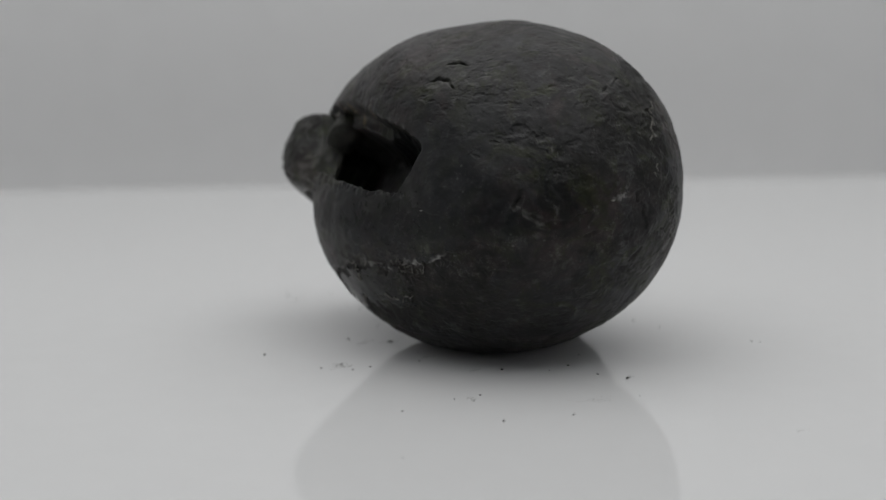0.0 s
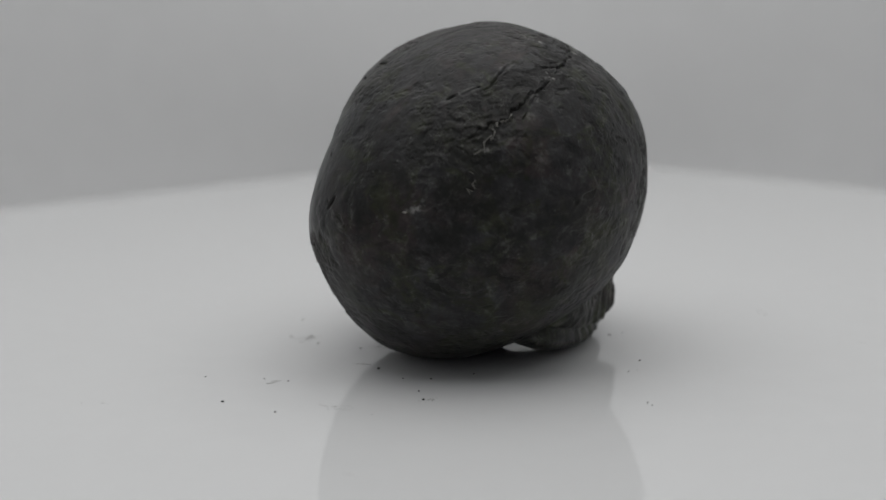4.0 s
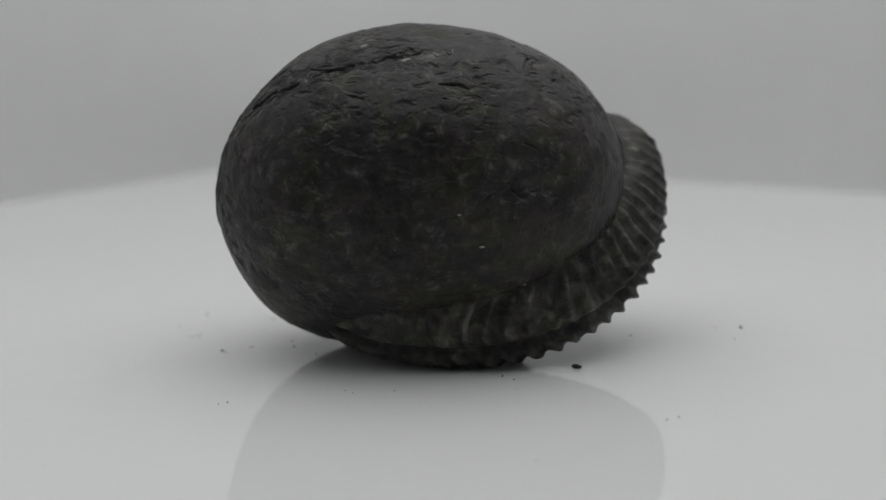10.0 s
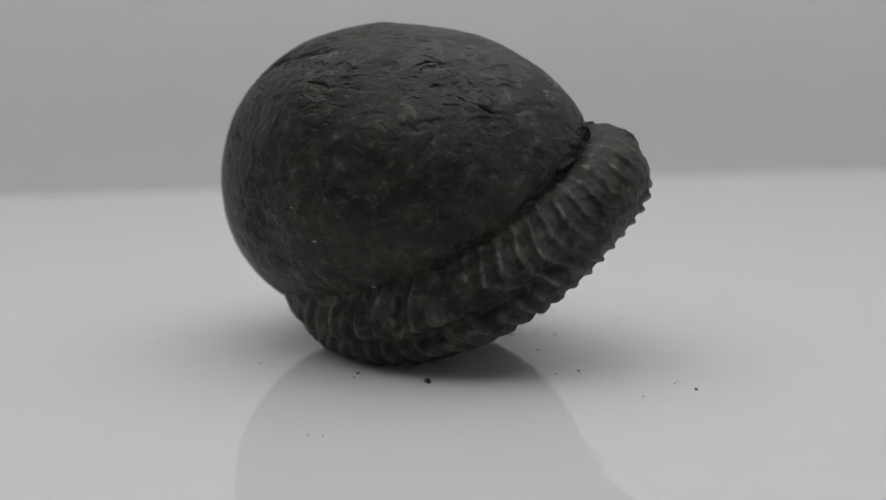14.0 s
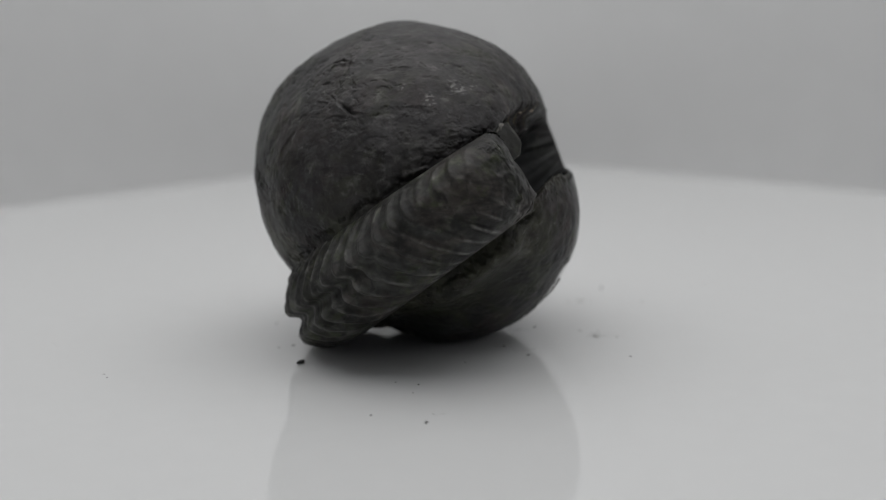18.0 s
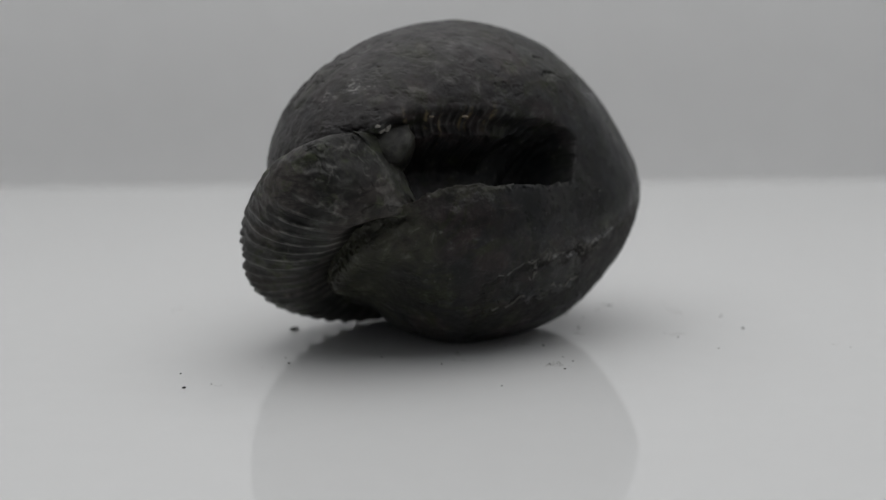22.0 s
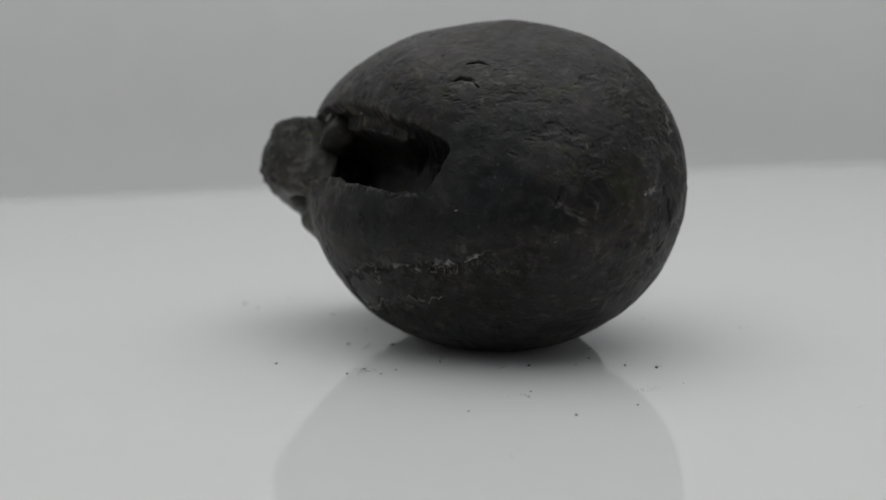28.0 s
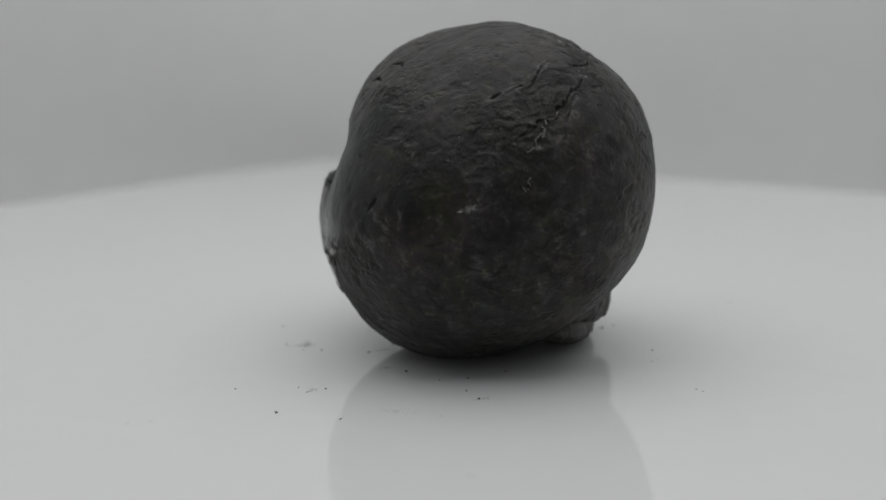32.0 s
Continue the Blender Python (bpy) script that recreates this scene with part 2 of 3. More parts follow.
DENTS = ((152, 34, 0.30, -0.6), (12, 33, 0.28, -0.55), (-75, -2, 0.17, -0.9), (70, 3, 0.13, 0.7), (104, 22, 0.12, 0.4), (96, 12, 0.14, 0.35), (18, 20, 0.16, 0.4), (-20, 5, 0.15, 0.35), (30, -8, 0.12, 0.4), (55, 24, 0.14, 0.35), (150, 45, 0.15, 0.3), (120, 52, 0.14, 0.35), (-70, 40, 0.15, 0.3))
VEINS = (
    ((-28, 25), (-32, 23), (-34, 19), (-38, 15)),
    ((-149, -23), (-138, -22), (-130, -21)),
    ((-174, -39), (-159, -42), (-145, -36)),
    ((-125, -22), (-122, -19), (-118, -20), (-119, -23), (-123, -23)),
    ((-117, -20), (-114, -22), (-110, -21), (-111, -18)),
    ((-146, -24), (-144, -27), (-147, -30)),
    ((-39, 12), (-38, 9), (-40, 6)),
    ((20, 51), (25, 53)),
    ((45, 52), (49, 54)),
    ((-133, -34), (-124, -35), (-116, -32)),
)
ROUGH = (
    ((-50, 17), (-31, 25), (-5, 42), (21, 50)),
    ((-35, 26), (-42, 8), (-31, -10)),
    ((-149, -23), (-121, -23), (-101, -18)),
    ((-142, -26), (-112, -23), (-90, -15)),
    ((23, -8), (32, 10)),
    ((125, 6), (118, -2)),
)
SCUFFS = ((143, 36, 0.08), (150, 38, 0.05), (134, 31, 0.05), (134, 26, 0.04), (25, 49, 0.05), (38, 51, 0.04), (2, 54, 0.04), (-9, 38, 0.05), (8, 44, 0.05), (38, 31, 0.03), (-127, -23, 0.05), (-53, 4, 0.06), (-36, 18, 0.07), (123, 36, 0.04), (-101, 38, 0.04))
STAINS = ((-63, 11, 0.14), (-56, 10, 0.11), (-41, 16, 0.13), (-33, 24, 0.12), (-26, 34, 0.10), (-45, -2, 0.16), (-57, -9, 0.12), (113, -2, 0.06), (92, 38, 0.07), (88, 12, 0.10), (112, 25, 0.07), (60, 4, 0.08), (30, -20, 0.12), (-20, -20, 0.14))
FLECKS = ((43, 0), (50, -10), (68, -25), (157, 24), (-172, 33), (174, 31), (-55, 2), (40, 31), (139, 36), (141, 35), (-110, -1))
CRUMBS = (
    (-29.9, -27.1, 0.6), (-15.1, -2.2, 0.8), (-18.7, -26.8, 0.5), (-22.5, -29.1, 0.5),
    (-25.4, -23.8, 0.5), (32.1, -36.7, 0.6), (38.2, -40.5, 0.7), (5.8, -52.3, 0.5),
    (11.1, -31.3, 0.8), (-7.6, -22.3, 0.7), (71.7, -8.3, 0.5), (-44.4, -13.3, 0.7),
    (-46.0, 55.8, 0.9), (9.7, 40.4, 2.6), (-24.5, 36.3, 0.8), (24.4, 30.0, 0.8),
    (25.5, 33.7, 0.5), (51.8, 7.4, 0.45), (46.6, 16.7, 0.6), (-19.1, 38.0, 0.5),
    (-42.8, 50.4, 0.5), (24.2, -68.2, 0.6), (10.0, -71.9, 0.7), (0.3, -55.0, 0.5),
    (-9.4, -94.4, 0.3), (-18.8, 15.3, 0.5), (23.7, 26.9, 0.3), (52.2, 9.7, 0.3), (29.5, -18.7, 0.6), (-28.2, 41.8, 0.3), (39.2, -54.7, 0.3), (21.7, -32.7, 0.4), (26.2, -28.4, 0.7),
    (36.3, 75.9, 0.5), (-25.4, 0.9, 0.8), (33.4, 77.0, 0.4), (-33.8, 59.4, 0.5),
    (-10.3, -63.6, 0.5), (31.4, 38.0, 0.3), (73.7, -9.0, 0.4), (-8.0, -13.3, 0.5),
)  # millimetres from the axis, and length
DUST = ((-26, -25, 5), (-21, -2, 4), (-15, -2, 3), (-7, -91, 2), (30, -57, 6), (67, -81, 2), (71, 67, 2), (5, -31, 3), (39, -39, 3), (-44, 49, 2), (-25, -26, 4), (-6, -18, 4), (-26, -24, 3), (4, -55, 4))


def swell_radius(d):
    k = np.arange(len(SWELLS))
    z = 1 - (2 * k + 1) / len(SWELLS)
    a = k * math.pi * (3 - 5 ** 0.5)
    r = np.sqrt(1 - z * z)
    axes = np.stack([r * np.cos(a), r * np.sin(a), z], -1)
    out = np.full(d.shape[:-1], SWELL_BASE)
    for axis, size in zip(axes, SWELLS):
        out = out + size * np.exp(9.0 * (d @ axis - 1))
    return out / 1000


def coil(p):
    """Degrees round the coil (from the gap, -180 to 180), height over its plane, distance from its axis."""
    q = p - COIL_C
    a, b, v = q @ COIL_A, q @ COIL_B, q @ COIL_N
    return np.degrees(np.arctan2(b, a)), v, np.hypot(a, b)


def from_coil(deg, v, rho):
    a = np.radians(deg)
    return COIL_C + (rho * np.cos(a))[..., None] * COIL_A + (rho * np.sin(a))[..., None] * COIL_B + v[..., None] * COIL_N


def heading(lon, lat):
    a, b = radians(lon), radians(lat)
    return np.array((math.cos(b) * math.cos(a), math.cos(b) * math.sin(a), math.sin(b)))


def near_line(p, line):
    """Distance of the places p (directions) from a line of headings, and the share along it."""
    pts = [heading(*h) for h in line]
    far, share = np.full(len(p), 9.0), np.zeros(len(p))
    mid = sum(pts) / len(pts)
    reach = max(np.linalg.norm(a - mid) for a in pts) + 0.32
    close = np.flatnonzero(p @ mid > (mid @ mid + 1 - reach ** 2) / 2 - 0.05)
    q = p[close]
    best, along = np.full(len(q), 9.0), np.zeros(len(q))
    for s, (a, b) in enumerate(zip(pts, pts[1:])):
        t = np.clip(((q - a) @ (b - a)) / ((b - a) @ (b - a)), 0, 1)
        d = np.linalg.norm(q - a - t[:, None] * (b - a), axis=1)
        along = np.where(d < best, (s + t) / (len(pts) - 1), along)
        best = np.minimum(best, d)
    far[close], share[close] = best, along
    return far, share


GAP_TOP = ((-76, -73, -70, -66, -58, -29, 2, 21, 34, 50, 80), (0.0, 2.2, 4.0, 5.2, 6.2, 8.2, 9.9, 10.0, 8.8, 7.0, 7.0))
GAP_LOW = ((-76, -73, -55, -27, -8, 11, 20, 29, 36, 50), (-6.5, -7.2, -9.0, -9.1, -8.0, -7.8, -7.8, -8.4, -9.0, -9.2))


def whorl_side(deg):
    """Thousandths of UNIT from the furrow of the whorl to its upper seam."""
    return 23.2 + 0.085 * np.clip(deg - 55, 0, 85)


# Where the smooth skin of the nodule ends low on its side, degrees round and degrees up.
SKIN_EDGE = ((-174, -165, -150, -138, -128, -114, -107, -98, -91, -85, -79, -75), (-44, -28, -23.5, -22, -21, -19, -17.5, -12.5, -10, -6.5, -8, -30))


def terraces(h, step, edge=0.8):
    """Turns smooth relief into broken layers with steep risers."""
    k = h / step
    f = np.floor(k)
    return step * (f + smooth(k - f, edge, 1.0))


def ball(n):
    """Directions and faces of a ball made of six square grids."""
    w = np.tan(np.linspace(-math.pi / 4, math.pi / 4, n + 1))
    a, b = np.meshgrid(w, w, indexing="ij")
    one = np.ones_like(a)
    sides = [np.stack(q, -1) for q in ((one, a, b), (-one, b, a), (b, one, a), (a, -one, b), (a, b, one), (b, a, -one))]
    p = np.stack(sides).reshape(-1, 3)
    _, first, back = np.unique(np.round(p * 1e6).astype(np.int64) @ np.array((1, 4000037, 16000296000369)), return_index=True, return_inverse=True)
    idx = back.reshape(6, n + 1, n + 1)
    quads = np.stack([idx[:, :-1, :-1], idx[:, 1:, :-1], idx[:, 1:, 1:], idx[:, :-1, 1:]], -1).reshape(-1, 4)
    p = p[first]
    p = p / np.linalg.norm(p, axis=1)[:, None]
    return p[:, :1] * COIL_A + p[:, 1:2] * COIL_B + p[:, 2:] * COIL_N, quads


def scars():
    """Heading, slant, half length, half width (shares of the radius) and depth of each small scar."""
    rnd = random.Random(21)
    out = []
    for lon0, lon1, lat0, lat1, count, size in ((-15, 30, 30, 62, 26, 1.0), (30, 62, 28, 48, 26, 0.9), (80, 125, 22, 50, 30, 1.1), (-60, 130, -5, 30, 34, 1.2), (62, 150, 50, 66, 16, 0.8), (150, 235, 30, 70, 14, 0.7), (-62, -20, -25, 10, 16, 1.1), (-120, -60, 0, 65, 10, 0.7)):
        for _ in range(count):
            a = size * rnd.uniform(0.018, 0.055)
            out.append((heading(rnd.uniform(lon0, lon1), rnd.uniform(lat0, lat1)), rnd.gauss(0, 0.35), a, a * rnd.uniform(0.2, 0.45), rnd.uniform(0.00004, 0.00034) * size))
    for line, count in ((ROUGH[0], 38), (ROUGH[1], 5), (ROUGH[5], 8)):
        for _ in range(count):
            k = rnd.uniform(0, len(line) - 1.001)
            (u0, v0), (u1, v1) = line[int(k)], line[int(k) + 1]
            f = k - int(k)
            a = rnd.uniform(0.025, 0.07)
            out.append((heading(u0 + (u1 - u0) * f + rnd.gauss(0, 4), v0 + (v1 - v0) * f + rnd.gauss(0, 3)), rnd.gauss(0.3, 0.4), a, a * rnd.uniform(0.25, 0.5), rnd.uniform(0.00006, 0.00026)))
    for lon, lat, way, a, b, deep in ((-80, 3, 1.0, 0.045, 0.02, 0.0008), (-75, -1, -0.6, 0.04, 0.016, 0.0008), (60, 5, 0.2, 0.08, 0.035, 0.0007), (86, 16, 0.9, 0.06, 0.03, 0.0004)):
        out.append((heading(lon, lat), way, a, b, deep))
    return out


def nodule(parent):
    d, quads = ball(340)
    r = swell_radius(d)
    p = CORE + d * r[:, None]
    deg, v, rho = coil(p)
    mm = v * 1000
    matrix, wear = np.zeros(len(d)), np.zeros(len(d))
    polish = heading(-118, -4)
    wob = d + 0.02 * np.stack([rough_noise(d * 20 + o, 3, 0.6) for o in (0.0, 40.0, 80.0)], -1)
    # lumps and shallow scars
    r += 0.00022 * rough_noise(d * 4.0, 2) + 0.00009 * rough_noise(d * 11.0 + 6.0, 2)
    calm = r.copy()
    r += 0.00008 * rough_noise(d * 26.0, 3)
    layer = rough_noise(d * np.array((9.0, 9.0, 17.0)) + 3.0, 5, 0.6)
    for at in (0.35, 0.75):
        r -= 0.00010 * smooth(layer, at, at + 0.09)
        wear += 0.15 * np.exp(-(((layer - at + 0.02) / 0.025) ** 2)) * (soft_noise(d * 7.0 + 2.0) > 0)
    pit = rough_noise(d * 40.0 + 5.0, 2)
    r -= 0.00015 * smooth(pit, 0.9, 1.15)
    # flaking zones, where layers have broken away
    flakes = rough_noise(wob * np.array((13.0, 13.0, 26.0)) + 3.0, 5, 0.62)
    for line in ROUGH:
        near, _ = near_line(wob, line)
        k = 1 - smooth(near + 0.04 * flakes, 0.05, 0.17)
        r += k * (terraces(flakes * 0.00005, 0.00004, 0.7) - 0.00005)
        matrix = np.maximum(matrix, k * smooth(flakes, 0.2, -0.1))
        rim = flakes * 0.00018 / 0.00013
        wear += 0.15 * k * np.exp(-(((rim - np.floor(rim) - 1.0) / 0.12) ** 2))
    # the bare patch below the edge of the skin
    lon_d, lat_d = np.degrees(np.arctan2(wob[:, 1], wob[:, 0])), np.degrees(np.arcsin(np.clip(wob[:, 2], -1, 1)))
    drop = np.interp(lon_d, *SKIN_EDGE) - lat_d
    bare = smooth(drop, 0.0, 0.7) * smooth(lon_d, -176, -166) * (1 - smooth(lon_d + 7 * flakes, -104, -74)) * (1 - smooth(drop + 6 * flakes, 24, 34))
    r -= bare * (0.00035 + 0.0001 * smooth(lon_d, -112, -98) + terraces(flakes * 0.0001, 0.00008))
    gloss = smooth(drop + 2.5 * flakes, 2.0, 2.8) * (1 - smooth(drop + 4 * flakes, 16.0, 17.5)) * smooth(lon_d + 4 * flakes, -168, -166) * (1 - smooth(lon_d + 9 * flakes, -120, -117))
    even = np.maximum(gloss, 0.8 * smooth(d @ polish + 0.06 * flakes, 0.62, 0.84) * (1 - smooth(drop, -1.0, 0.0)))
    r = r * (1 - even) + (calm - 0.00015 * gloss) * even
    wear *= 1 - 0.7 * even
    matrix = np.maximum(matrix, bare * (1 - gloss))
    ragged = soft_noise(d * 30.0)
    wear += 0.9 * np.exp(-((drop / 0.6) ** 2)) * (lon_d > -160) * (lon_d < -100) * (ragged > -0.1)
    wander = d + 0.012 * np.stack([rough_noise(d * 14 + o, 2) for o in (0.0, 40.0, 80.0)], -1)
    for lon, lat, wide in STAINS:
        near = np.linalg.norm((wander - heading(lon, lat)) * np.array((1.0, 1.0, 1.7)), axis=1)
        matrix = np.maximum(matrix, 0.9 * (1 - smooth(near + 0.05 * flakes, 0.5 * wide, wide)))
    for lon, lat, wide in SCUFFS:
        near = np.linalg.norm(wander - heading(lon, lat), axis=1)
        wear += 0.9 * (1 - smooth(near, 0.3 * wide, wide)) * smooth(rough_noise(d * np.array((60.0, 60.0, 110.0)), 2), 0.15, 0.4)
    # low dents and the edges of broken layers
    for lon, lat, wide, deep in DENTS:
        r -= 0.001 * deep * np.exp(-((np.linalg.norm(wob - heading(lon, lat), axis=1) / wide) ** 2))
    for i, line in enumerate(STEPS):
        bold = 0.6 if i in (0, 3) else 0.3 if i in (1, 4, 9) else 0.25
        near, along = near_line(wob, line)
        ends = smooth(along, 0.0, 0.12) * (1 - smooth(along, 0.88, 1.0))
        pts = [heading(*h) for h in line]
        k = np.clip((along * (len(pts) - 1)).astype(int), 0, len(pts) - 2)
        over = np.cross(np.array(pts[:-1]), np.array(pts[1:]))[k]
        side = ((wob * over).sum(1)) / np.linalg.norm(over, axis=1)
        fade = (1 - smooth(near, 0.02, 0.11)) * ends
        r += fade * (0.0003 + 0.0002 * bold) * (smooth(side, -0.006, 0.006) - 0.5)
        r -= ends * 0.0007 * bold * np.exp(-(((side + 0.004) / 0.006) ** 2)) * (near < 0.06) * smooth(rough_noise(d * 15.0 + 7.0, 2), -0.3, 0.2)
        wear += 0.5 * bold * ends * np.exp(-(((side - 0.010) / 0.007) ** 2)) * (near < 0.06) * (soft_noise(d * 26.0) > 0.1)
    # small scars where chips have sprung off
    for h, way, a, b, deep in scars():
        e = np.array((-h[1], h[0], 0.0)) / math.hypot(h[0], h[1])
        up = np.cross(h, e)
        e, up = e * math.cos(way) + up * math.sin(way), up * math.cos(way) - e * math.sin(way)
        hit = np.flatnonzero(d @ h > 1 - 0.7 * a * a)
        x, y = wander[hit] @ e / a, wander[hit] @ up / b
        inside = np.clip(1 - x * x - y * y, 0, 1)
        r[hit] -= deep * np.sqrt(inside) * np.clip(0.55 + 0.6 * y, 0.08, 1.1)
        matrix[hit] = np.maximum(matrix[hit], 0.75 * smooth(inside, 0.0, 0.5))
        wear[hit] += 0.14 * np.exp(-((x * x + y * y - 1.15) / 0.12) ** 2) * (y < 0)
    # cracks
    broken = 0.25 + 0.75 * smooth(rough_noise(d * 17.0 + 31.0, 2), -0.5, 0.3)
    for lines, deep, wide in ((TOP_CRACKS[:3], 0.0012, 0.0085), (TOP_CRACKS[3:], 0.0007, 0.0080), (FLANK_CRACKS, 0.0005, 0.0070), (FAINT_CRACKS, 0.0004, 0.0060), (NOTCHES, 0.0022, 0.0120)):
        for line in lines:
            near, along = near_line(wander, line)
            w = wide * (0.35 + 0.65 * np.sin(np.clip(along, 0.02, 0.98) * math.pi))
            r -= deep * np.exp(-((near / w) ** 2)) * broken
            wear += 0.25 * np.exp(-(((near - 2.4 * w) / (0.9 * w)) ** 2)) * (soft_noise(d * 24.0) > 0.1)
    # the gap left by the missing piece of the shell
    edge = 0.5 * rough_noise(d * 18.0, 3)
    top = np.interp(deg, *GAP_TOP) + 0.5 * edge
    low = np.interp(deg, *GAP_LOW) + 0.9 * edge
    a = (mm - low) / np.maximum(top - low, 0.5)
    inside = smooth(deg, -71.4 + 1.5 * edge, -69.2 + 1.5 * edge) * (1 - smooth(deg, 62.0, 74.0)) * (rho > 0.01)
    wall = smooth(a, -0.03, 0.07) * (0.26 * (1 - smooth(a, 0.78, 1.02)) + 0.74 * (1 - smooth(a - 0.3 * (1 - smooth(deg, -62, -40)), 0.46, 0.70)))
    within = inside * smooth(a, 0.0, 0.05) * (1 - smooth(a, 0.97, 1.05))
    rib = np.abs(np.sin(np.radians(deg) * 34 + 0.9 * a)) ** 0.7
    ribs = (rib - 0.5) * smooth(a, 0.52, 0.66) * (1 - smooth(a, 0.94, 1.04)) * smooth(deg, -68, -58) * (1 - smooth(deg, 22, 32))
    closed = 1 - smooth(deg + 1.5 * edge, -62, -30)
    chamber = (0.0165 + 0.0007 * rough_noise(d * 13.0, 3)) * (0.3 * (1 - smooth(a, 0.80, 1.0)) + 0.7 * (1 - smooth(a, 0.36, 0.86))) * smooth(a, -0.03, 0.07)
    sunk = inside * (closed * chamber + (1 - closed) * 0.0170 * wall)
    r -= (inside > 0.3) * 0.0012 * ribs * (0.35 + 0.65 * smooth(soft_noise(d * 9.0 + 4.0), -0.4, 0.4))
    matrix = np.maximum(matrix * (1 - within), 0.15 * within)
    wear = wear * (1 - within) + within * 0.22 * smooth(rib, 0.85, 0.3) * smooth(a, 0.68, 0.82) * smooth(deg, -45, -30) * (soft_noise(d * 16.0) > -0.2)
    ochre = np.zeros(len(d))
    for at, wide, high in ((13, 1.6, 0.9), (4, 1.2, 0.76), (-10, 1.4, 0.86), (-14, 1.3, 0.88), (-27, 2.6, 0.9), (25, 1.2, 0.9)):
        ochre = np.maximum(ochre, 0.8 * np.exp(-(((deg - at) / (0.7 * wide)) ** 2) - (((a - high) / 0.12) ** 2)) * smooth(rough_noise(d * 45.0, 2), -0.3, 0.3))
    ochre *= inside
    rim = smooth(deg, -50, -20) * (1 - smooth(deg, 56, 72)) * smooth(mm - low, -5.0, -1.5) * (1 - smooth(mm - low, 0.0, 0.8)) * smooth(flakes, -0.5, 0.4)
    lip = np.exp(-(((a + 0.06) / 0.05) ** 2)) * inside
    r += 0.0004 * lip * rough_noise(d * 30.0, 2)
    # the seam along the exposed whorl, the bed that it lies in, and the hollow beside it underneath
    held = smooth(deg, 38, 46) * (1 - smooth(deg, 150, 185))
    r -= held * 0.004 * (1 - smooth(np.abs(mm) + np.where(mm > 0, 9.9 - 0.36 * whorl_side(deg), 0.0), 7.5, 9.2))
    jag = 0.9 * rough_noise(d * 12.0 + 9.0, 4, 0.6)
    opening = 0.25 + 0.75 * smooth(rough_noise(d * 9.0 + 3.0, 2), -0.35, 0.35)
    healed = smooth(deg, 103, 112)
    for line, deep in ((0.36 * whorl_side(deg) + 0.5, 0.0014), (-11.9, 0.0008)):
        r -= held * deep * np.exp(-(((mm - line - jag) / 0.34) ** 2)) * opening * (1 - (np.maximum(0.85 * healed, 0.45 * smooth(deg, 50, 60)) if deep > 0.00135 else 0.3 * healed))
        crumbly = held * np.exp(-(((mm - line) / 2.4) ** 2))
        matrix = np.maximum(matrix, crumbly * smooth(jag, -0.2, 0.4))
        r -= crumbly * 0.0005 * smooth(flakes, 0.1, 0.3)
    over = mm - 0.36 * whorl_side(deg) - 0.5 - 1.6 * jag
    lap = smooth(deg, 62, 72) * (1 - smooth(deg, 103, 107)) * (0.7 + 0.6 * soft_noise(d * 8.0 + 2.0))
    r += 0.0004 * lap * smooth(over, 0.2, 0.9) * (1 - smooth(over, 2.0, 7.0))
    flare = smooth(deg, 50, 60) * (1 - smooth(deg, 80, 100)) * smooth(over, -1.5, 0.2) * (1 - smooth(over, 0.0, 8.0))
    r += flare * (0.0003 + 0.0005 * rough_noise(d * np.array((16.0, 16.0, 34.0)), 3))
    matrix = np.maximum(matrix, 0.6 * flare * smooth(flakes, -0.2, 0.4))
    r -= 0.0027 * np.exp(-(((mm + 16.5) / 4.0) ** 2)) * smooth(deg, 112, 140) * (1 - smooth(deg, 185, 200)) * (deg > 0)
    r += 0.0042 * np.exp(-(((mm + 13.6) / 2.8) ** 2)) * smooth(deg, 54, 72) * (1 - smooth(deg, 105, 130))
    turn = np.radians(deg)
    straight = math.cos(radians(-18)) * COIL_A + math.sin(radians(-18)) * COIL_B
    inward = 0.45 * (np.cos(turn)[:, None] * COIL_A + np.sin(turn)[:, None] * COIL_B) + 0.55 * straight
    inward /= np.linalg.norm(inward, axis=1)[:, None]
    inward = inward + (0.22 - 0.68 * smooth(a, 0.1, 0.75))[:, None] * COIL_N
    verts = CORE + d * r[:, None] - sunk[:, None] * inward
    verts[:, 2] = np.maximum(verts[:, 2], 0.0001 * (1 + soft_noise(d * 30)))
    skin = smooth(d @ polish + 0.10 * rough_noise(d * 6.0, 3), 0.60, 0.86) * (1 - np.clip(2 * matrix, 0, 1))
    gloss = np.maximum(gloss, 0.5 * skin * (1 - smooth(drop, -0.5, 0.3)) * (1 - within))
    patchy = rough_noise(d * 7.0 + 12.0, 3)
    olive = 0.9 * rim * (rho > 0.01)
    olive = np.maximum(olive, smooth(deg, 28, 48) * (1 - smooth(deg, 120, 150)) * smooth(mm + 3 * patchy, -25, -17) * (1 - smooth(mm, -10, -6)))
    olive = np.maximum(olive, 0.75 * smooth(deg, 60, 80) * (1 - smooth(deg, 190, 215)) * np.exp(-(((mm - 11 - 3 * patchy) / 5.0) ** 2)) * smooth(patchy, -0.5, 0.5))
    olive = np.maximum(olive, 0.55 * smooth(patchy, -0.1, 0.6) * (1 - smooth(d[:, 2], 0.0, 0.45)) * smooth(d @ heading(40, -10), 0.0, 0.5))
